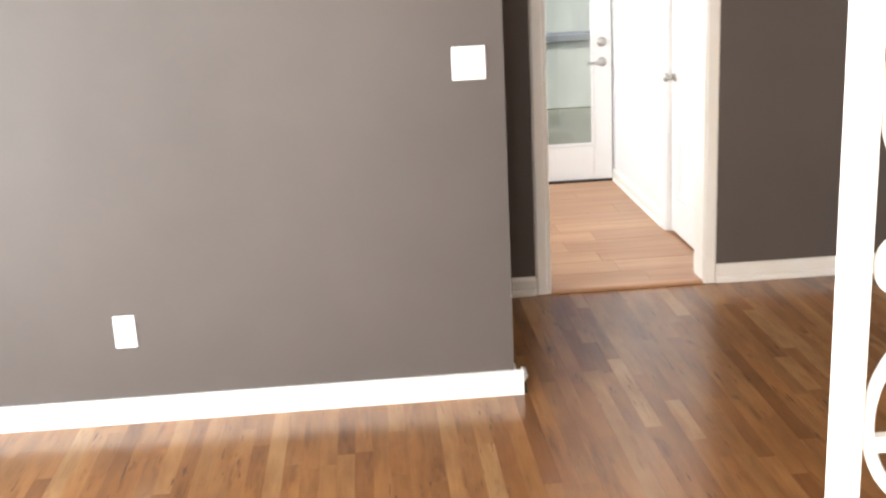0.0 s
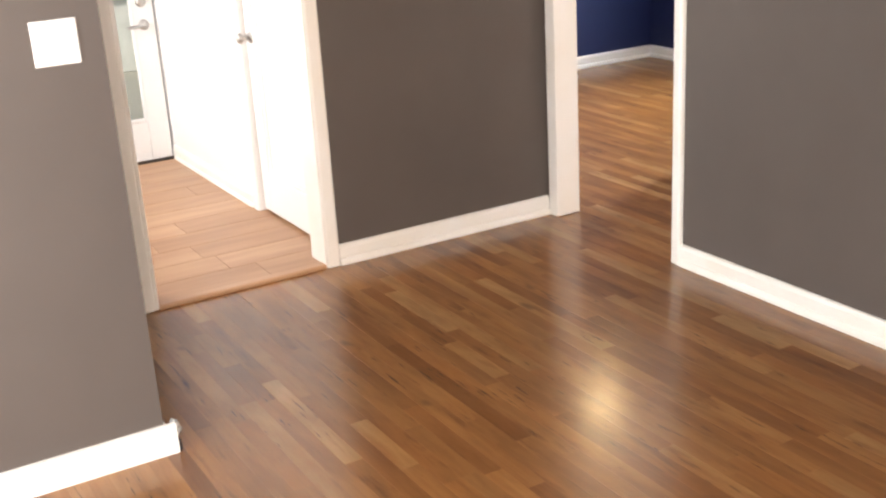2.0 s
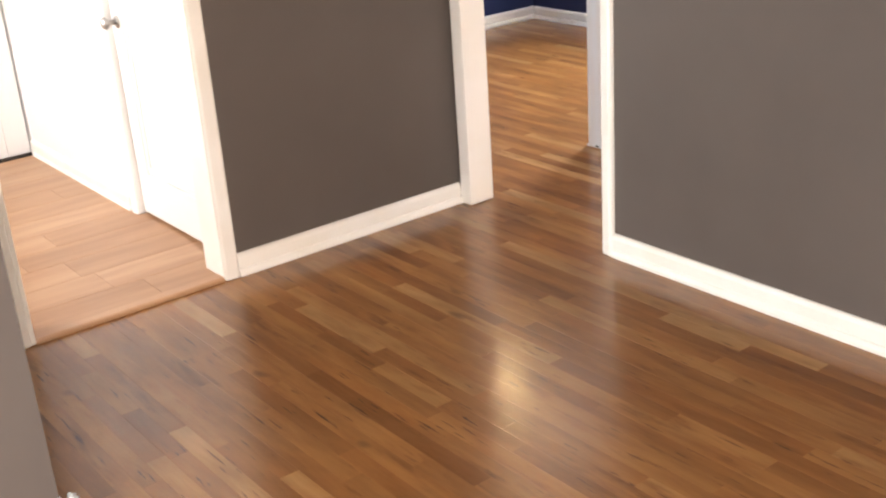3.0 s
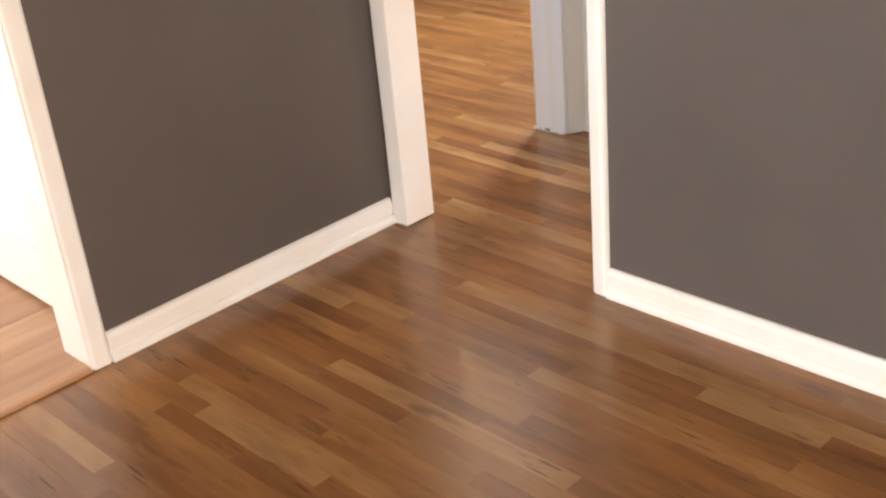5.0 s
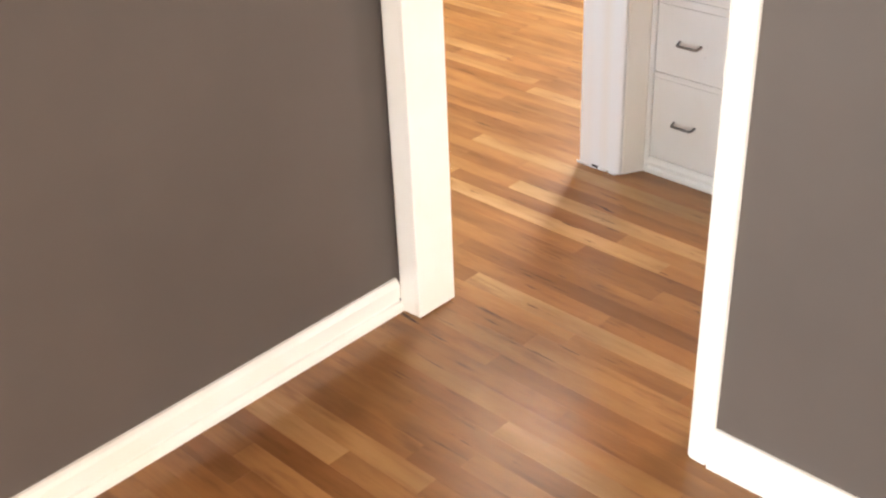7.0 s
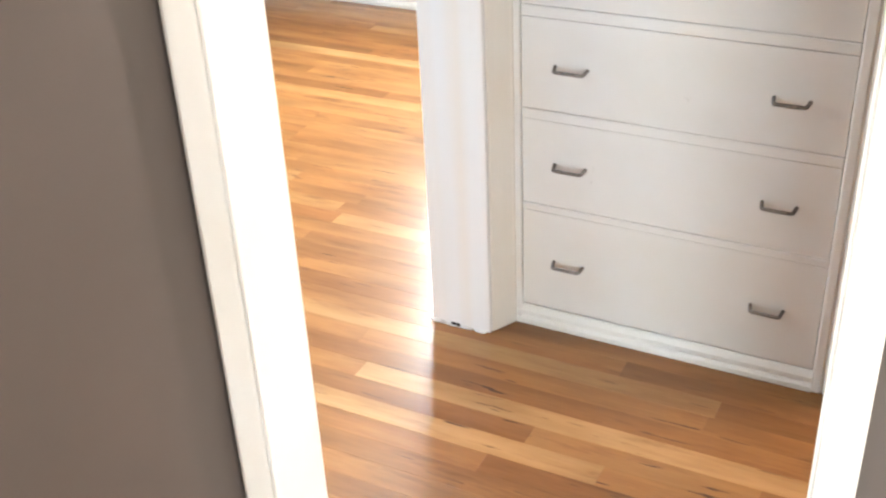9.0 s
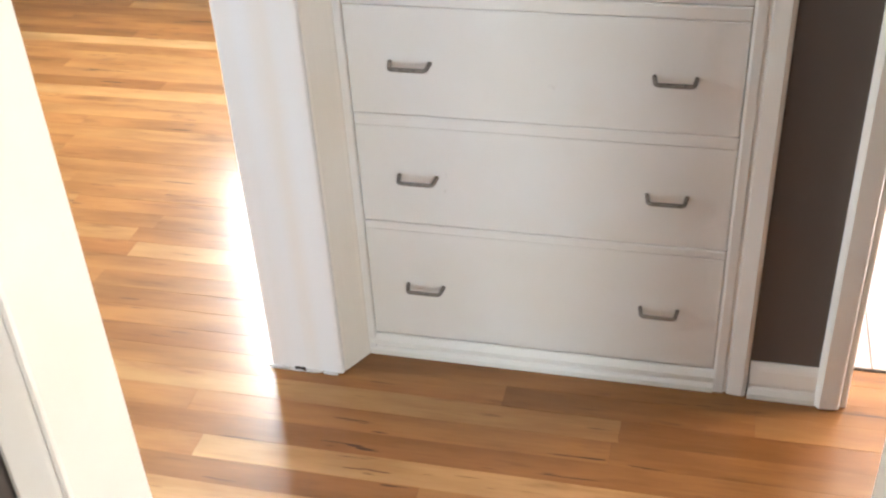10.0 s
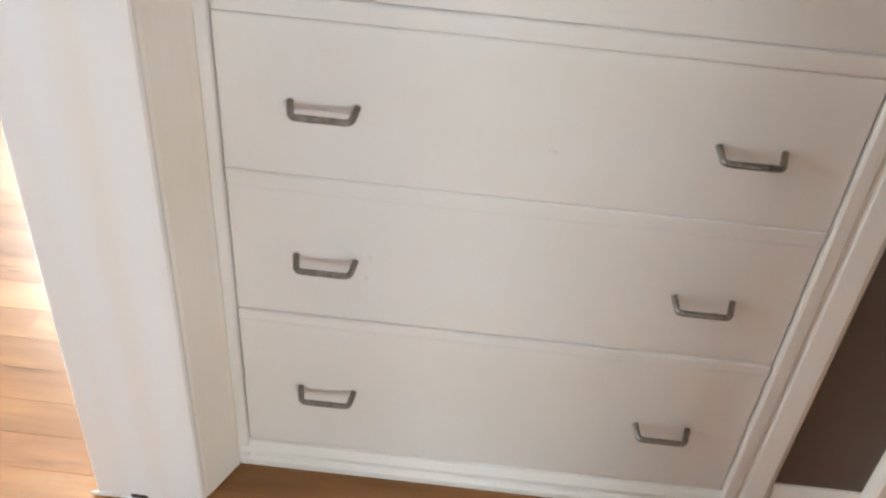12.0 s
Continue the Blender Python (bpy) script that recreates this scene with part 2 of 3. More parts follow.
def add_run(bm, profile, a, b, out):
    """A moulding: a profile of (depth, height) swept from a to b, depth along out and height along z; or, for uprights, see add_upright."""
    a, b, out, up = Vector(a), Vector(b), Vector(out), Vector((0, 0, 1))
    rings = [[bm.verts.new(p + out * d + up * h) for d, h in profile] for p in (a, b)]
    k = len(profile)
    for i in range(k):
        bm.faces.new((rings[0][i], rings[0][(i + 1) % k], rings[1][(i + 1) % k], rings[1][i]))
    bm.faces.new(rings[0][::-1])
    bm.faces.new(rings[1])
    bmesh.ops.recalc_face_normals(bm, faces=bm.faces)
    return bm


def add_upright(bm, profile, at, along, out, z0, z1):
    """An upright moulding: a profile of (across, depth) swept from z0 to z1."""
    at, along, out = Vector(at), Vector(along), Vector(out)
    rings = [[bm.verts.new(at + along * u + out * d + Vector((0, 0, z))) for u, d in profile] for z in (z0, z1)]
    k = len(profile)
    for i in range(k):
        bm.faces.new((rings[0][i], rings[0][(i + 1) % k], rings[1][(i + 1) % k], rings[1][i]))
    bm.faces.new(rings[0][::-1])
    bm.faces.new(rings[1])
    bmesh.ops.recalc_face_normals(bm, faces=bm.faces)
    return bm


def tube(points, radius, name, material, parent, label="", cyclic=False, res=3):
    """A round bar along a line, turned into a mesh."""
    cu = bpy.data.curves.new(name, "CURVE")
    cu.dimensions, cu.bevel_depth, cu.bevel_resolution, cu.use_fill_caps = "3D", radius, res, True
    sp = cu.splines.new("POLY")
    sp.points.add(len(points) - 1)
    for q, p in zip(sp.points, points):
        q.co = (*p, 1)
    sp.use_cyclic_u = cyclic
    tmp = bpy.data.objects.new(name, cu)
    me = bpy.data.meshes.new_from_object(tmp)
    bpy.data.objects.remove(tmp)
    bpy.data.curves.remove(cu)
    me.materials.clear()
    me.materials.append(material)
    for p in me.polygons:
        p.use_smooth = True
    ob = new(name, me)
    if parent is not None:
        ob.parent = parent
        ob.matrix_parent_inverse = parent.matrix_basis.inverted() if parent.parent is None else (parent.parent.matrix_basis @ parent.matrix_parent_inverse @ parent.matrix_basis).inverted()
    if label:
        ob["label"] = label
    return ob


def under(ob, parent):
    """Hang a mesh that was made in world metres under a part whose own place is the world's."""
    ob.parent = parent
    root = parent
    m = Matrix()
    while root is not None:
        m = root.matrix_parent_inverse @ root.matrix_basis @ m if root.parent is not None else root.matrix_basis @ m
        root = root.parent
    ob.matrix_parent_inverse = m.inverted()
    return ob


def wall(name, axis, f0, f1, u0, u1, z0, z1, holes, material, label):
    """A wall between f0 and f1 on one axis, u0 to u1 on the other, with openings (u0, u1, z0, z1) through it."""
    us = sorted({u0, u1, *(v for h in holes for v in h[:2])})
    zs = sorted({z0, z1, *(v for h in holes for v in h[2:])})
    bm = bmesh.new()

    def solid(i, j):
        if not (0 <= i < len(us) - 1 and 0 <= j < len(zs) - 1):
            return False
        u, z = (us[i] + us[i + 1]) / 2, (zs[j] + zs[j + 1]) / 2
        return not any(a < u < b and c < z < d for a, b, c, d in holes)

    cache = {}

    def v(f, u, z):
        key = (f, u, z)
        if key not in cache:
            cache[key] = bm.verts.new((f, u, z) if axis == "x" else (u, f, z))
        return cache[key]

    for i in range(len(us) - 1):
        for j in range(len(zs) - 1):
            if not solid(i, j):
                continue
            a, b, c, d = us[i], us[i + 1], zs[j], zs[j + 1]
            for f in (f0, f1):
                bm.faces.new((v(f, a, c), v(f, b, c), v(f, b, d), v(f, a, d)))
            for gone, p, q in ((solid(i - 1, j), (a, c), (a, d)), (solid(i + 1, j), (b, c), (b, d)), (solid(i, j - 1), (a, c), (b, c)), (solid(i, j + 1), (a, d), (b, d))):
                if not gone:
                    bm.faces.new((v(f0, *p), v(f0, *q), v(f1, *q), v(f1, *p)))
    bmesh.ops.recalc_face_normals(bm, faces=bm.faces)
    ob = part(name, bm, material)
    return tagged(ob, label, "wall", kind="structure")


# ---------------- the plan ----------------
H = 2.44  # ceiling
W1Y, W1X = -1.110, -2.158  # face and corner of the jutting wall
D1L, D1R = -1.857, -1.134  # doorway to the back room
OPN, OPF = -0.832, -0.074  # doorway to the hall, along y
WT = 0.08  # wall between living room and hall
HX = 0.970  # face of the hall's far wall
BL, BR = 0.12, 0.896  # doorway to the blue room
BY0, BY1 = 0.005, 0.115  # wall of the blue room
BTY0, BTY1 = -1.66, -0.933  # bathroom doorway
RX = -1.055  # right wall of the back room
RY = 2.19  # far wall of the back room
TOP = 2.04

wall("wall_jutting", "y", W1Y, W1Y + 0.12, -4.9, W1X, 0, H, [], GREY, "warm grey painted living room wall with white baseboard")
wall("wall_return", "x", W1X - 0.12, W1X, W1Y + 0.12, 0.0, 0, H, [], GREY, "warm grey painted return wall beside the doorway")
wall("wall_north", "y", 0.0, 0.12, -3.2, 0.0, 0, H, [(D1L, D1R, 0, TOP)], GREY, "warm grey painted wall with a doorway to the back room")
wall("wall_east", "x", 0.0, WT, -5.75, BY0, 0, H, [(OPN, OPF, 0, TOP)], GREY, "warm grey painted wall with a cased opening to the hall")
wall("wall_south", "y", -5.87, -5.75, -5.02, WT, 0, H, [(-4.75, -2.75, 0.1, 2.1)], GREY, "grey painted wall with a wide window")
wall("wall_west", "x", -5.02, -4.9, -5.75, W1Y + 0.12, 0, H, [(-3.5, -1.7, 0.1, 2.1)], GREY, "grey painted wall with a window")
# Two unseen walls, added to keep south window light off the north wall.
wall("wall_entry_north", "y", -5.52, -5.4, -2.42, 0.0, 0, H, [], GREY, "plain grey painted wall, added out of view to block window light")
wall("wall_entry_west", "x", -2.42, -2.30, -5.75, -5.52, 0, H, [], GREY, "plain grey painted wall, added out of view to block window light")
wall("wall_blue_south", "y", BY0, BY1, WT, BBX + 0.12, 0, H, [(BL, BR, 0, TOP)], NAVY, "wall between hall and blue room with a doorway")
# The opening is cut for the added fill window.
wall("wall_blue_north", "y", BBY, BBY + 0.12, -0.42, BBX + 0.12, 0, H, [(-0.23, 0.67, 0.85, 2.05)], NAVY, "navy blue painted bedroom wall with white baseboard")
wall("wall_blue_east", "x", BBX, BBX + 0.12, BY1, BBY, 0, H, [(0.35, 1.21, 0.85, 2.05)], NAVY, "navy blue painted bedroom wall with a window")
wall("wall_blue_west", "x", -0.42, -0.3, 0.12, BBY, 0, H, [], NAVY, "navy blue painted bedroom wall")
wall("wall_hall_east", "x", HX, HX + 0.1, -1.9, BY0, 0, H, [(BTY0, BTY1, 0, TOP), (-0.758, BY0, 0, 1.0)], GREY, "grey painted hall wall round the drawers and the bathroom doorway")
wall("wall_hall_south", "y", -2.02, -1.9, WT, HX + 0.1, 0, H, [], GREY, "grey painted end wall of the hall")
wall("wall_back_east", "x", RX, RX + 0.12, 0.12, RY + 0.12, 0, H, [(0.16, 0.89, 0, 2.03)], WHITE_WALL, "white painted wall with a closet door")
wall("wall_back_north", "y", RY, RY + 0.12, -3.2, RX, 0, H, [(-1.96, RX - 0.006, 0, 2.06)], WHITE_WALL, "white painted wall round a glazed outer door")
wall("wall_back_west", "x", -3.32, -3.2, 0.0, RY + 0.12, 0, H, [(0.5, 1.8, 0.85, 2.05)], WHITE_WALL, "white painted wall with a window")
wall("wall_bath_east", "x", 2.10, 2.22, -2.42, -0.3, 0, H, [(-1.76, -1.36, 1.05, 1.95)], WHITE_WALL, "white bathroom wall with an opening for the added window above a terracotta tile base")
# The opening here only serves the added south fill light.
wall("wall_bath_south", "y", -2.42, -2.3, 1.07, 2.10, 0, H, [(1.11, 1.75, 1.05, 1.95)], WHITE_WALL, "white bathroom wall with an opening for the added window")
wall("wall_bath_north", "y", -0.84, -0.72, 1.07, 2.10, 0, H, [], WHITE_WALL, "white bathroom wall")

for nm, lo, hi in (("ceiling_living", (-5.02, -5.87, H), (WT, 0.12, H + 0.1)), ("ceiling_hall", (WT, -2.02, H), (HX + 0.1, BY0, H + 0.1)), ("ceiling_blue", (-0.42, BY0, H), (BBX + 0.12, BBY + 0.12, H + 0.1)), ("ceiling_back", (-3.32, 0.12, H), (-0.42, RY + 0.12, H + 0.1)), ("ceiling_bath", (HX + 0.1, -2.42, H), (2.22, BY0, H + 0.1))):
    tagged(part(nm, box(lo, hi), CEILING), "flat off-white painted ceiling", "ceiling", kind="structure")
tagged(part("wall_closet_back", box((RX + 0.5, 0.12, 0), (RX + 0.6, RY, H)), WHITE_WALL), "plain wall closing the closet", "wall", kind="structure")

# ---------------- baseboards, casings, jambs ----------------
BASE = [(0, 0), (0.024, 0), (0.024, 0.012), (0.018, 0.024), (0.011, 0.027), (0.011, 0.031), (0.016, 0.035), (0.016, 0.070), (0.012, 0.080), (0.006, 0.086), (0, 0.087)]


def baseboard(name, a, b, out, label="white painted wooden baseboard along the floor", profile=BASE):
    ob = part(name, add_run(bmesh.new(), profile, a, b, out), TRIM)
    return tagged(ob, label, "baseboard", kind="structure")


PLAIN = [(0, 0), (0.017, 0), (0.017, 0.083), (0.013, 0.09), (0, 0.092)]
ob = part("baseboard_jutting", add_run(bmesh.new(), PLAIN, (-4.9, W1Y, 0), (W1X + 0.032, W1Y, 0), (0, -1, 0)), TRIM)
tagged(ob, "plain white baseboard with a chipped end at the corner", "baseboard", kind="structure")
bm = bmesh.new()
bmesh.ops.create_icosphere(bm, subdivisions=3, radius=0.5)
for v in bm.verts:
    v.co = Vector((v.co.x * 0.026, v.co.y * 0.034, v.co.z * 0.052)) * (1 + 0.7 * noise.noise(v.co * 5)) + Vector((W1X + 0.034, W1Y + 0.006, 0.068))
part("chipped_caulk", bm, CAULK, ob, "crumbled grey caulk at the corner")
part("open_joint", box((W1X + 0.030, W1Y - 0.012, 0), (W1X + 0.042, W1Y + 0.02, 0.038), 0.003), DARK, ob, "dark open joint")

baseboard("baseboard_return", (W1X, W1Y + 0.03, 0), (W1X, -0.024, 0), (1, 0, 0))
baseboard("baseboard_north_left", (W1X + 0.024, 0, 0), (D1L - 0.055, 0, 0), (0, -1, 0))
baseboard("baseboard_north", (D1R + 0.058, 0, 0), (-0.022, 0, 0), (0, -1, 0))
baseboard("baseboard_east", (0, -5.75, 0), (0, OPN - 0.046, 0), (-1, 0, 0))
baseboard("baseboard_blue_north", (-0.3, BBY, 0), (BBX, BBY, 0), (0, -1, 0))
baseboard("baseboard_blue_east", (BBX, BR, 0), (BBX, BBY - 0.024, 0), (-1, 0, 0))
baseboard("baseboard_hall", (HX, -0.889, 0), (HX, -0.769, 0), (-1, 0, 0), "short white baseboard between drawers and bathroom casing", profile=[(d * 0.6, h * 0.93) for d, h in BASE])
baseboard("baseboard_back", (RX, 0.965, 0), (RX, RY, 0), (-1, 0, 0))

CASE = [(0, 0), (0, 0.013), (0.004, 0.019), (0.009, 0.02), (0.040, 0.022), (0.046, 0.018), (0.05, 0.010), (0.05, 0)]


def cased(profile, width):
    return [(u * width / 0.05, d) for u, d in profile]


def doorway(name, label, uprights, heads, jambs, lining=None):
    """Casings and lining of one doorway, each board a part."""
    root = thing(name, uprights[0][0], label, "door frame", kind="structure")
    for at, along, out, w, z1 in uprights:
        part("casing", add_upright(bmesh.new(), cased(CASE, w), at, along, out, 0.002, z1), TRIM, root)
    for lo, hi in heads:
        part("head_casing", box(lo, hi, 0.004, 2), TRIM, root)
    for lo, hi in jambs:
        part("jamb", box(lo, hi, 0.0025, 1), lining or TRIM, root)
    return root


# living room to back room
doorway("door_1", "white cased doorway to the back room", [
    ((D1R, 0, 0), (1, 0, 0), (0, -1, 0), 0.058, TOP), ((D1L, 0, 0), (-1, 0, 0), (0, -1, 0), 0.055, TOP)],
    [((D1L - 0.055, -0.022, TOP), (D1R + 0.058, 0, TOP + 0.058))],
    [((D1R - 0.005, -0.012, 0.0), (D1R, 0.132, TOP)), ((D1L, -0.012, 0.0), (D1L + 0.016, 0.132, TOP)), ((D1L + 0.016, -0.012, TOP - 0.016), (D1R - 0.005, 0.132, TOP))])
# living room to hall
doorway("door_2", "white cased opening between living room and hall", [
    ((0, OPN, 0), (0, -1, 0), (-1, 0, 0), 0.046, TOP), ((0, OPF, 0), (0, 1, 0), (-1, 0, 0), 0.067, TOP)],
    [((-0.022, OPN - 0.045, TOP), (0, OPF + 0.071, TOP + 0.058))],
    [((-0.016, OPN - 0.001, 0.0), (WT + 0.02, OPN + 0.003, TOP)), ((-0.0235, OPF - 0.008, 0.003), (WT + 0.02, OPF + 0.002, TOP)), ((-0.016, OPN + 0.003, TOP - 0.014), (WT + 0.02, OPF - 0.008, TOP))])
# hall to blue room
d3 = doorway("door_3", "white painted door lining with worn drips and a strike plate", [
    ((BR + 0.002, BY1, 0), (1, 0, 0), (0, 1, 0), 0.07, TOP)],
    [((BL - 0.03, BY0 - 0.02, TOP), (HX - 0.005, BY0, TOP + 0.07))],
    [((BR - 0.012, BY0 - 0.013, 0.004), (BR + 0.0015, BY1 + 0.0235, TOP)), ((BL - 0.003, BY0 - 0.012, 0.004), (BL + 0.012, BY1 + 0.008, TOP))], STREAKED)
SPLAYED = [(0, 0), (0, 0.011), (0.003, 0.015), (0.028, 0.0285), (0.052, 0.041), (0.058, 0.045), (0.0625, 0.045), (0.0625, 0)]
part("casing", add_upright(bmesh.new(), SPLAYED, (BR + 0.002, BY0, 0), (1, 0, 0), (0, -1, 0), 0.002, TOP), OLD_CREAM, d3, "casing with old cream paint, thick at its outer edge")
plate = part("strike_plate", box((BR - 0.0145, BY1 - 0.024, 0.788), (BR - 0.0115, BY1 + 0.005, 0.846), 0.001), NICKEL, d3, "worn steel strike plate")
under(part("latch_hole", box((BR - 0.0155, BY1 - 0.018, 0.808), (BR - 0.0135, BY1 - 0.004, 0.834), 0.001), DARK), plate)
part("chip", box((BR - 0.0135, BY1 - 0.045, 0.003), (BR - 0.0105, BY1 - 0.022, 0.011), 0.0012), DARK, d3, "dark chipped hole at the foot")
under(part("screw", box((BR - 0.0155, BY1 - 0.015, 0.794), (BR - 0.0135, BY1 - 0.008, 0.800), 0.001), DARK), plate)
rng = random.Random(23)
for k in range(4):
    w, h = rng.uniform(0.022, 0.036), rng.uniform(0.006, 0.011)
    bm = bmesh.new()
    bmesh.ops.create_icosphere(bm, subdivisions=3, radius=0.5)
    for v in bm.verts:
        v.co = Vector((v.co.x * 0.005, v.co.y * w, v.co.z * h)) * (1 + 0.8 * noise.noise(v.co * 6 + Vector((k * 3.1, 0, 0)))) + Vector((BR - 0.012, BY1 + 0.012 - 0.036 * k, h * 0.42))
    part("paint_lump", bm, STREAKED, d3, "ragged old paint at the foot", smooth=True)
# hall to bathroom
doorway("door_4", "white cased doorway to the bathroom", [
    ((HX, BTY1, 0), (0, 1, 0), (-1, 0, 0), 0.045, TOP), ((HX, BTY0, 0), (0, -1, 0), (-1, 0, 0), 0.045, TOP)],
    [((HX - 0.022, BTY0 - 0.045, TOP), (HX, BTY1 + 0.045, TOP + 0.05))],
    [((HX - 0.01, BTY1 - 0.012, 0), (HX + 0.11, BTY1, TOP)), ((HX - 0.01, BTY0, 0), (HX + 0.11, BTY0 + 0.012, TOP))])

# ---------------- windows outside the view ----------------


def window(name, axis, f, u0, u1, z0, z1, label):
    mid = (u0 + u1) / 2
    at = (f, mid, z0) if axis == "x" else (mid, f, z0)
    root = thing(name, at, label, "window", kind="structure")

    def b(ua, ub, za, zb, d0, d1):
        return box((f + d0, ua, za), (f + d1, ub, zb), 0.003) if axis == "x" else box((ua, f + d0, za), (ub, f + d1, zb), 0.003)

    for ua, ub, za, zb in ((u0, u0 + 0.05, z0, z1), (u1 - 0.05, u1, z0, z1), (u0 + 0.05, u1 - 0.05, z0, z0 + 0.05), (u0 + 0.05, u1 - 0.05, z1 - 0.05, z1), (u0 + 0.05, u1 - 0.05, (z0 + z1) / 2 - 0.02, (z0 + z1) / 2 + 0.02)):
        part("window_frame", b(ua, ub, za, zb, -0.025, 0.025), TRIM, root)


window("window_1", "y", -5.78, -4.75, -2.75, 0.1, 2.1, "wide white sash window in the living room")
window("window_2", "x", -4.93, -3.5, -1.7, 0.1, 2.1, "white sash window in the living room")
window("window_3", "x", BBX + 0.03, 0.35, 1.21, 0.85, 2.05, "white sash window in the blue room, out of view")
window("window_4", "x", -3.23, 0.5, 1.8, 0.85, 2.05, "white sash window in the back room")
# Added window on a hidden stretch of wall, for the fill light.
window("added_window_6", "y", BBY + 0.03, -0.23, 0.67, 0.85, 2.05, "white sash window in the blue room, out of view")
# Added frame that goes with the bathroom's south fill light.
window("added_window_7", "y", -2.33, 1.11, 1.75, 1.05, 1.95, "white bathroom window, added out of view for fill light")
window("window_5", "x", 2.13, -1.76, -1.36, 1.05, 1.95, "small white bathroom window, added out of view for fill light")

# ---------------- built-in drawers in the hall ----------------
DY0, DY1 = -0.706, -0.056  # drawers, right and left edge
RAILS = [0.055, 0.309, 0.529, 0.751, 0.975]


def handle_pull(z, y0, y1, drawer):
    """A bow pull: two legs out of the face and a bar between them, on small rosettes."""
    x0, x1, r = HX - 0.004, HX - 0.026, 0.007
    pts = [(x0, y0, z)]
    for k in range(5):
        a = math.pi / 2 * k / 4
        pts.append((x1 + r * (1 - math.sin(a)), y0 + (y1 - y0) / abs(y1 - y0) * (0.003 + r * (1 - math.cos(a))), z - 0.004))
    for k in range(5):
        a = math.pi / 2 * (1 - k / 4)
        pts.append((x1 + r * (1 - math.sin(a)), y1 - (y1 - y0) / abs(y1 - y0) * (0.003 + r * (1 - math.cos(a))), z - 0.004))
    pts.append((x0, y1, z))
    ob = tube(pts, 0.0038, "handle", BRONZE, None, "dark tarnished metal bow handle")
    under(ob, drawer)


dresser = thing("built_in_dresser", (HX, -0.34, 0), "cream painted built-in dresser with wide drawers and dark pulls", "dresser")
part("carcass", box((HX + 0.004, DY0 - 0.045, 0.002), (HX + 0.45, BY0 - 0.003, 0.998), 0.002), CREAM, dresser)
STILE = [(0, 0), (0, 0.010), (0.004, 0.012), (0.018, 0.012), (0.021, 0.008), (0.024, 0.008), (0.027, 0.013), (0.053, 0.016), (0.060, 0.012), (0.062, 0)]
part("stile", add_upright(bmesh.new(), STILE, (HX + 0.003, DY0, 0), (0, -1, 0), (-1, 0, 0), 0.002, 0.998), CREAM, dresser)
part("stile", box((HX - 0.009, DY1 + 0.0025, 0.002), (HX + 0.02, BY0 - 0.003, 0.998), 0.002), CREAM, dresser)
BASEMOULD = [(0, 0), (0.010, 0), (0.011, 0.004), (0.011, 0.013), (0.008, 0.018), (0.0045, 0.020), (0.0045, 0.023), (0.009, 0.027), (0.010, 0.036), (0.007, 0.043), (0.004, 0.048), (0, 0.050)]
part("base_moulding", add_run(bmesh.new(), BASEMOULD, (HX, DY0 - 0.001, 0), (HX, BY0 - 0.046, 0), (-1, 0, 0)), TRIM, dresser)
for k, z in enumerate(RAILS[1:]):
    h = (0.020, 0.026, 0.027, 0.027)[k]
    part("rail", box((HX - 0.005, DY0 + 0.001, z - h / 2 + 0.001), (HX + 0.02, DY1 + 0.002, z + h / 2 - 0.002), 0.003, 2), CREAM, dresser)
HANDLE_Z = [0.180, 0.420, 0.640, 0.862]
for k in range(4):
    half = (0, 0.010, 0.013, 0.0135, 0.0135)
    lo, hi = RAILS[k] + (half[k] - 0.0015 if k else -0.002), RAILS[k + 1] - half[k + 1] + 0.0003
    tilt = (0.0, 0.0008, -0.0008, 0.0005)[k]
    d = part("drawer", box((HX - 0.003 + tilt, DY0 + 0.002, lo), (HX + 0.02, DY1 + 0.0016, hi), 0.0022, 2), CREAM, dresser)
    handle_pull(HANDLE_Z[k], -0.129, -0.198, d)
    handle_pull(HANDLE_Z[k], -0.564, -0.631, d)

# ---------------- switch and outlet ----------------
sw = thing("light_switch", (-2.276, W1Y, 1.197), "white double rocker light switch on the grey wall", "light switch")
part("cover_plate", box((-2.333, W1Y - 0.006, 1.140), (-2.219, W1Y + 0.001, 1.253), 0.003, 2), PLASTIC, sw)
for x in (-2.298, -2.254):
    bm = box((x - 0.017, W1Y - 0.009, 1.164), (x + 0.017, W1Y - 0.004, 1.230), 0.002)
    bmesh.ops.rotate(bm, verts=bm.verts, cent=(x, W1Y - 0.006, 1.197), matrix=Matrix.Rotation(radians(3 if x < -2.28 else -3), 3, "X"))
    part("rocker", bm, PLASTIC, sw)
ot = thing("wall_outlet", (-3.511, W1Y, 0.338), "white wall outlet with a plain cover plate on the grey wall", "outlet")
part("cover_plate", box((-3.549, W1Y - 0.006, 0.280), (-3.473, W1Y + 0.001, 0.398), 0.003, 2), PLASTIC, ot)
part("insert", box((-3.528, W1Y - 0.0085, 0.305), (-3.494, W1Y - 0.004, 0.372), 0.0015), PLASTIC, ot)

# ---------------- white iron divider beside the walk ----------------
PX, PY = -2.2504, -4.04
div = thing("iron_divider", (PX + 0.16, PY, 0), "white enamelled wrought iron divider post with scrolls", "room divider")
for x in (PX, PX + 0.30):
    part("upright", box((x, PY - 0.014, 0), (x + 0.021, PY + 0.014, H), 0.004, 2), IRON_WHITE, div)
    part("foot_plate", box((x - 0.012, PY - 0.026, 0), (x + 0.042, PY + 0.026, 0.008), 0.002), IRON_WHITE, div)


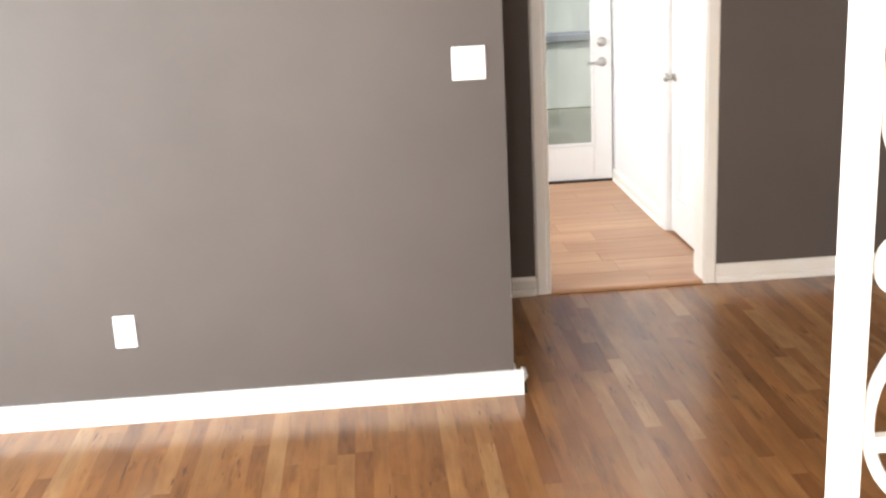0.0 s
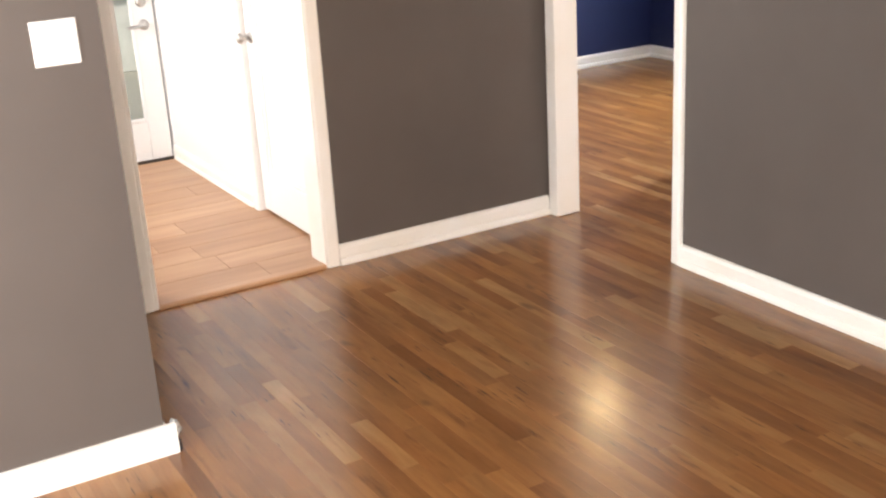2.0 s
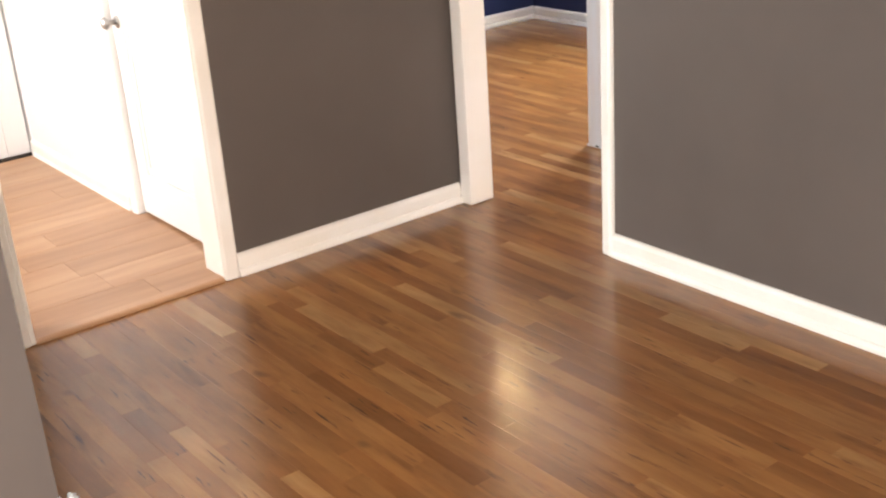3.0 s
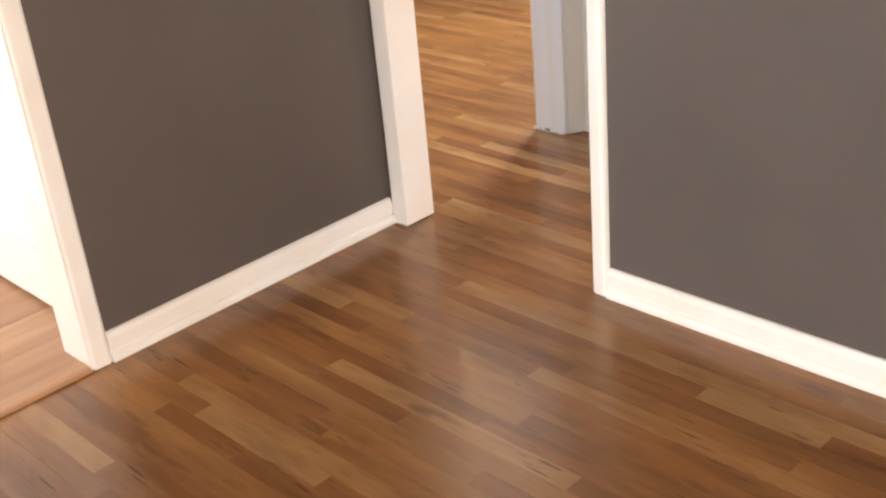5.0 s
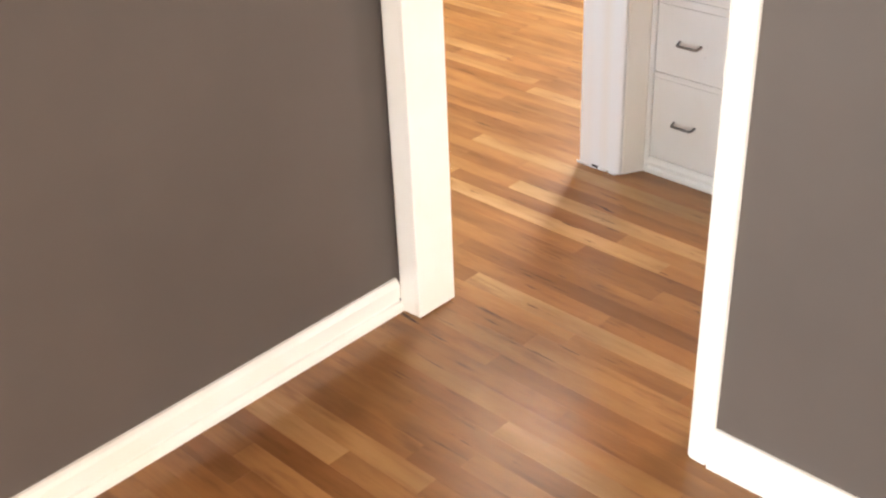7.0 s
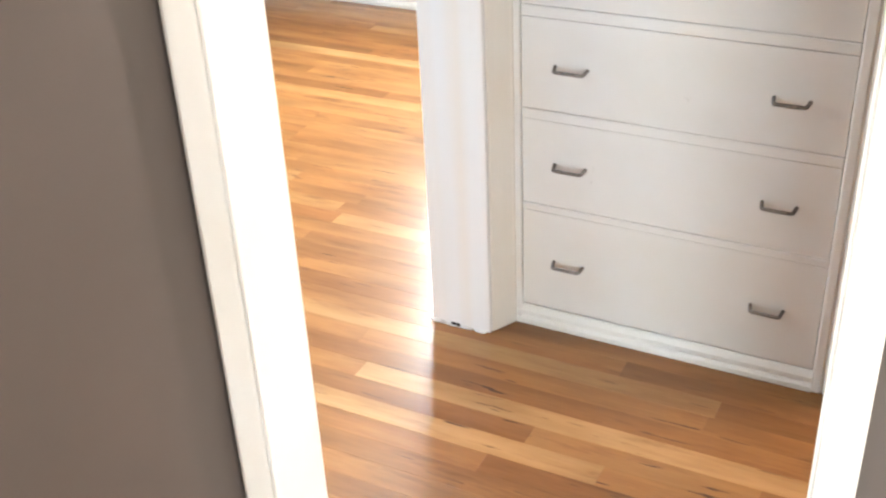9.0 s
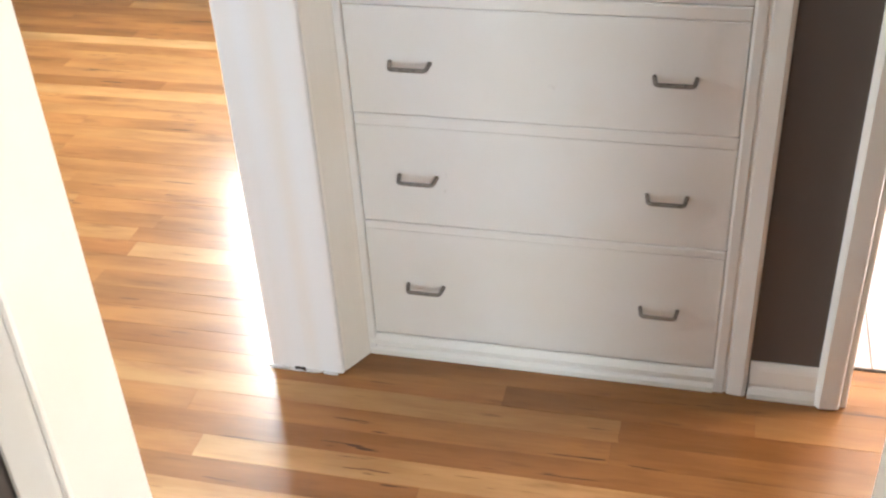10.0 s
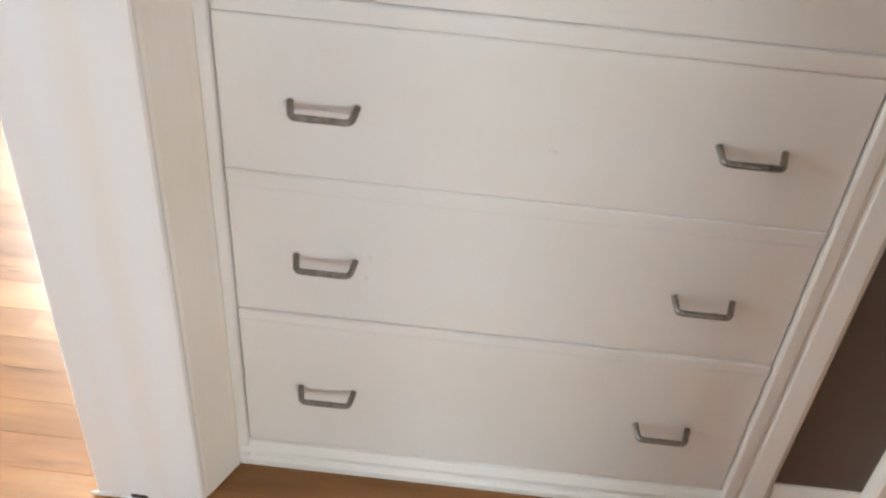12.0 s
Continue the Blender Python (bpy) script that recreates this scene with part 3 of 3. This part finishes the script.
def scroll(cx, cz, r, turn, flip):
    """A C scroll: a spiral at each end joined by an arc."""
    pts = []
    for k in range(60):
        u = k / 59 * 2 - 1
        a = turn + u * 3.9
        rad = r * (1 - 0.72 * max(0, abs(u) - 0.36) / 0.64)
        off = 0.42 * r * max(0.0, abs(u) - 0.36) / 0.64 * (1 if u > 0 else -1)
        pts.append((cx + flip * rad * math.cos(a), PY, cz + rad * math.sin(a) * 1.15 + off))
    tube(pts, 0.006, "scroll", IRON_WHITE, div, res=2)


for k in range(9):
    z = 0.14 + k * 0.27
    scroll(PX + 0.106, z, 0.077, math.pi, 1)
    scroll(PX + 0.218, z, 0.077, math.pi, -1)
    if k < 8:
        for x, s in ((PX + 0.050, 1), (PX + 0.28, -1)):
            scroll(x, z + 0.135, 0.018, math.pi, s)
for z in (0.04, 1.2, 2.38):
    part("crossbar", box((PX + 0.03, PY - 0.007, z - 0.007), (PX + 0.30, PY + 0.007, z + 0.007), 0.002), IRON_WHITE, div)

# ---------------- back room: glazed outer door and closet door ----------------
GX0, GX1 = -1.925, -1.073
gd = thing("entry_door", ((GX0 + GX1) / 2, RY + 0.03, 0.02), "white outer door with a tall glass pane, closed", "door")
y0, y1 = RY + 0.008, RY + 0.05
part("stile", box((GX1 - 0.118, y0, 0.022), (GX1, y1, 2.04), 0.003), DOOR_WHITE, gd)
part("stile", box((GX0, y0, 0.022), (GX0 + 0.118, y1, 2.04), 0.003), DOOR_WHITE, gd)
part("rail", box((GX0 + 0.118, y0, 0.022), (GX1 - 0.118, y1, 0.255), 0.003), DOOR_WHITE, gd)
part("rail", box((GX0 + 0.118, y0, 1.90), (GX1 - 0.118, y1, 2.04), 0.003), DOOR_WHITE, gd)
pane = part("pane", box((GX0 + 0.12, RY + 0.026, 0.257), (GX1 - 0.12, RY + 0.032, 1.898)), GLASS, gd, "clear glass pane")
pane.visible_shadow = False
for lo, hi in (((GX1 - 0.132, y0 - 0.006, 0.243), (GX1 - 0.112, y0 + 0.014, 1.912)), ((GX0 + 0.112, y0 - 0.006, 0.243), (GX0 + 0.132, y0 + 0.014, 1.912)), ((GX0 + 0.132, y0 - 0.006, 0.243), (GX1 - 0.132, y0 + 0.014, 0.263)), ((GX0 + 0.132, y0 - 0.006, 1.892), (GX1 - 0.132, y0 + 0.014, 1.912))):
    part("glazing_bead", box(lo, hi, 0.004, 2), DOOR_WHITE, gd)
part("sill", box((GX0 - 0.01, RY - 0.02, 0.0), (GX1 + 0.01, RY + 0.1, 0.02), 0.004), DARK, gd, "dark metal sill")


def rosette(name, x, z, r, depth, parent, material):
    bm = bmesh.new()
    bmesh.ops.create_cone(bm, cap_ends=True, segments=24, radius1=r, radius2=r * 0.8, depth=depth, matrix=Matrix.Translation((x, y0 - depth / 2, z)) @ Matrix.Rotation(radians(90), 4, "X"))
    return part(name, bm, material, parent, smooth=True)


rosette("deadbolt", GX1 - 0.062, 0.90, 0.030, 0.016, gd, NICKEL)
lever = rosette("door_lever", GX1 - 0.062, 0.775, 0.030, 0.014, gd, NICKEL)
under(tube([(GX1 - 0.062, y0 - 0.008, 0.775), (GX1 - 0.062, y0 - 0.048, 0.775), (GX1 - 0.075, y0 - 0.052, 0.775), (GX1 - 0.165, y0 - 0.05, 0.772)], 0.009, "lever_arm", NICKEL, None), lever)

cd = thing("closet_door", (RX + 0.03, 0.53, 0.01), "white panelled closet door, closed", "door")
part("slab", box((RX + 0.026, 0.168, 0.024), (RX + 0.05, 0.882, 2.02), 0.002), DOOR_WHITE, cd)
for lo, hi in (((RX + 0.012, 0.168, 0.024), (RX + 0.026, 0.268, 2.02)), ((RX + 0.012, 0.792, 0.024), (RX + 0.026, 0.882, 2.02)), ((RX + 0.012, 0.268, 0.024), (RX + 0.026, 0.792, 0.21)), ((RX + 0.012, 0.268, 1.9), (RX + 0.026, 0.792, 2.02))):
    part("frame_board", box(lo, hi, 0.004, 2), DOOR_WHITE, cd)
for a, b in ((0.28, 0.30), (0.76, 0.78)):
    part("panel_bead", box((RX + 0.016, a, 0.222), (RX + 0.026, b, 1.888), 0.004, 2), DOOR_WHITE, cd)
part("panel_bead", box((RX + 0.016, 0.30, 0.222), (RX + 0.026, 0.76, 0.242), 0.004, 2), DOOR_WHITE, cd)
bm = bmesh.new()
turn = Matrix.Rotation(radians(-90), 4, "Y")
for r1, r2, d, off in ((0.027, 0.024, 0.006, 0.009), (0.010, 0.010, 0.03, -0.009), (0.012, 0.026, 0.014, -0.03), (0.026, 0.018, 0.014, -0.044)):
    bmesh.ops.create_cone(bm, cap_ends=True, segments=20, radius1=r1, radius2=r2, depth=d, matrix=Matrix.Translation((RX + off, 0.828, 0.842)) @ turn)
part("door_knob", bm, NICKEL, cd, "satin nickel knob", smooth=True)
dc = thing("door_5", (RX, 0.93, 0), "white closet door casing", "door frame", kind="structure")
part("casing", add_upright(bmesh.new(), cased(CASE, 0.06), (RX, 0.888, 0), (0, 1, 0), (-1, 0, 0), 0.013, 2.03), DOOR_WHITE, dc)
part("head_casing", box((RX - 0.02, 0.14, 2.03), (RX, 0.958, 2.09), 0.004), DOOR_WHITE, dc)

# ---------------- blue room: hanging lamp ----------------
LX, LY = 1.37, 1.41
lamp = thing("ceiling_lamp", (LX, LY, H), "warm lit glass ceiling lamp on a short rod", "lamp")
bm = bmesh.new()
bmesh.ops.create_cone(bm, cap_ends=True, segments=24, radius1=0.05, radius2=0.06, depth=0.03, matrix=Matrix.Translation((LX, LY, H - 0.015)))
part("canopy", bm, NICKEL, lamp, smooth=True)
tube([(LX, LY, H - 0.03), (LX, LY, 2.08)], 0.008, "rod", NICKEL, lamp)
bm = bmesh.new()
bmesh.ops.create_uvsphere(bm, u_segments=24, v_segments=14, radius=0.055, matrix=Matrix.Translation((LX, LY, 2.02)) @ Matrix.Diagonal((1, 1, 0.85, 1)))
part("shade", bm, LAMP_GLASS, lamp, "glowing warm glass shade", smooth=True)

# ---------------- blue room: curtain and baseboard jack ----------------
CX0, CX1, CY = 1.10, 1.795, BBY - 0.075
curtain = thing("curtain", ((CX0 + CX1) / 2, CY, 0.11), "white cotton curtain hanging in folds before the navy wall", "curtain")
bm = bmesh.new()
cols, rows_ = 96, 12
grid = []
for i in range(cols + 1):
    u = i / cols
    line = []
    for j in range(rows_ + 1):
        w = j / rows_
        fold = 0.024 * math.sin(u * 2 * math.pi * 9 + 0.7 * math.sin(u * 17)) * (1 - 0.45 * w) + 0.006 * math.sin(u * 41 + w * 3)
        line.append(bm.verts.new((CX0 + (CX1 - CX0) * u, CY + fold, 0.11 + 2.02 * w + 0.004 * math.sin(u * 23) * (1 - w))))
    grid.append(line)
for i in range(cols):
    for j in range(rows_):
        bm.faces.new((grid[i][j], grid[i + 1][j], grid[i + 1][j + 1], grid[i][j + 1]))
cloth = part("cloth", bm, COTTON, curtain, smooth=True)
thick = cloth.modifiers.new("thickness", "SOLIDIFY")
thick.thickness = 0.002
tube([(CX0 - 0.08, CY, 2.14), (CX1 + 0.08, CY, 2.14)], 0.011, "curtain_rod", NICKEL, curtain)
for x in (CX0 - 0.04, CX1 + 0.04):
    tube([(x, BBY + 0.001, 2.11), (x, CY + 0.02, 2.11), (x, CY, 2.128)], 0.006, "bracket", NICKEL, curtain)
jack = thing("phone_jack", (2.02, BBY - 0.016, 0.045), "small grey phone jack on the white baseboard", "wall jack")
part("housing", box((1.990, BBY - 0.038, 0.022), (2.050, BBY - 0.015, 0.070), 0.005, 2), GREY_PLASTIC, jack)
part("socket", box((2.012, BBY - 0.0395, 0.038), (2.028, BBY - 0.037, 0.052), 0.001), DARK, jack)

# ---------------- outdoors beyond the glazed door ----------------
tagged(part("ground", box((-200, -200, -0.25), (200, 200, -0.12)), CONCRETE), "grey green weathered concrete patio", "ground", kind="structure")
gw = thing("garden_wall", (-1.5, 6.0, -0.12), "pale stucco garden wall with a grey coping", "garden wall")
part("wall", box((-7, 6.0, -0.12), (5, 6.2, 0.53), 0.01), STUCCO, gw)
part("coping", box((-7.05, 5.95, 0.53), (5.05, 6.25, 0.60), 0.012, 2), COPING, gw)
nb = thing("neighbour_house", (-1.5, 11, -0.12), "pale stucco neighbouring house wall", "house")
part("wall", box((-9, 11, -0.12), (7, 15, 3.2)), STUCCO, nb)
part("roof", box((-9.4, 10.6, 3.2), (7.4, 15.4, 3.4), 0.02), COPING, nb)

# ---------------- bathroom floor and base ----------------
bf = tagged(part("floor_bath", box((HX + 0.1, -2.42, -0.1), (2.10, -0.72, -0.004)), GROUT), "pale pink white tiled bathroom floor", "floor", kind="structure")
tile_mesh = mesh_of(box((0.0015, 0.0015, -0.006), (0.3285, 0.3285, 0.004), 0.002), "tile", TILE)
for i in range(3):
    for j in range(6):
        o = new("tile", tile_mesh)
        o.parent = bf
        o.location = (1.0755 + 0.33 * i, -0.998 - 0.33 * (j - 1), 0)
for k in range(4):
    o = part("base_tile", box((2.085, -2.3 + k * 0.36, 0), (2.10, -2.3 + (k + 1) * 0.365 - 0.003, 0.10), 0.003), TERRACOTTA, bf, "terracotta base tile")
tagged(part("threshold_bath", box((1.071, BTY0 + 0.012, -0.01), (1.076, BTY1 - 0.012, 0.003), 0.001), DARK), "dark metal strip between oak and tile", "threshold", kind="structure")

# ---------------- back room floor ----------------
rf = tagged(part("floor_back", box((-3.2, 0.03, -0.1), (RX + 0.4, RY + 0.1, -0.001)), DARK), "pale wood laminate floor boards", "floor", kind="structure")
rng = random.Random(5)
lam_mesh = mesh_of(box((0, 0.0005, -0.002), (1.2, 0.1895, 0.012), 0.001), "board", LAMINATE)
for k in range(12):
    x = -3.2 - rng.random() * 0.9
    while x < RX + 0.08:
        o = new("board", lam_mesh)
        o.parent = rf
        o.location = (x, 0.03 + 0.19 * k, 0)
        end = min(x + 1.2, RX + 0.10)
        o.scale = ((end - max(x, -3.2)) / 1.2, 1, 1) if end - max(x, -3.2) > 0.05 else (0.05, 1, 1)
        o.location.x = max(x, -3.2)
        x += 1.2005
NOSE = [(0.0, 0.0), (0.052, 0.0), (0.054, 0.004), (0.050, 0.012), (0.040, 0.016), (0.0, 0.016)]
tagged(part("threshold_back", add_run(bmesh.new(), NOSE, (D1L + 0.017, 0.034, 0), (D1R - 0.006, 0.034, 0), (0, -1, 0)), LAMINATE), "reddish wood nosing at the raised back room floor", "threshold", kind="structure")

# ---------------- oak strip floor ----------------
floor = tagged(part("floor", box((-4.9, -5.75, -0.1), (BBX, BBY, -0.0125)), DARK), "oiled oak strip floor, boards along the hall", "floor", kind="structure")
SW = 0.057
LENGTHS = (0.32, 0.46, 0.62, 0.8, 1.05, 1.4)
CH = 0.0002


def strip_verts(x0, x1, y0, y1, z):
    g = 0.00008
    lo = [(x0 + g, y0 + g, -0.012), (x1 - g, y0 + g, -0.012), (x1 - g, y1 - g, -0.012), (x0 + g, y1 - g, -0.012)]
    md = [(x, y, z - CH) for x, y, _ in lo]
    tp = [(x0 + g + CH, y0 + g + CH, z), (x1 - g - CH, y0 + g + CH, z), (x1 - g - CH, y1 - g - CH, z), (x0 + g + CH, y1 - g - CH, z)]
    return lo + md + tp


STRIP_FACES = [(3, 2, 1, 0), (8, 9, 10, 11)] + [(a + i, a + (i + 1) % 4, a + 4 + (i + 1) % 4, a + 4 + i) for a in (0, 4) for i in range(4)]


def strip_mesh(length):
    me = bpy.data.meshes.new("strip")
    me.from_pydata(strip_verts(0, SW, 0, length, 0), [], STRIP_FACES)
    me.materials.append(OAK)
    return me


strip_meshes = {s: strip_mesh(s) for s in LENGTHS}


def spans(x):
    """Where the oak lies along y in the row at x."""
    if x < W1X - 0.03:
        return [(-5.75, W1Y + 0.05)]
    if x < 0:
        return [(-5.75, 0.03)] + ([(0.13, BBY)] if x > -0.3 else [])
    if x < HX:
        return [(-2.0, BBY)] if x > WT - 0.03 else [(-5.75, BBY)]
    if x < 1.071 - SW / 3 / 2:
        return [(BTY0 - 0.05, BTY1 + 0.05), (BY0, BBY)]
    return [(BY0, BBY)]


rng = random.Random(11)
rest_v, rest_f, singles = [], [], 0
x = -4.902
while x < BBX:
    for a, b in spans(x + SW / 2):
        y = a - rng.random() * 0.5
        while y < b:
            length = rng.choice(LENGTHS)
            s, e = max(y, a), min(y + length, b)
            y += length
            if e - s < 0.03:
                continue
            near = -1.62 < x < 0.95 and -2.1 < (s + e) / 2 < 0.12
            z = rng.uniform(-0.0002, 0.0001)
            if near and singles < 300:
                o = new("strip", strip_meshes[length])
                o.parent = floor
                o.location = (x, s, z)
                o.scale = (1, (e - s) / length, 1)
                singles += 1
            else:
                n0 = len(rest_v)
                rest_v += strip_verts(x, x + SW, s, e, z)
                rest_f += [tuple(n0 + i for i in f) for f in STRIP_FACES]
    x += SW
me = bpy.data.meshes.new("strips")
me.from_pydata(rest_v, [], rest_f)
me.materials.append(OAK)
o = new("strips", me)
o.parent = floor
tagged(o, "oiled oak floor strips", kind="stuff")
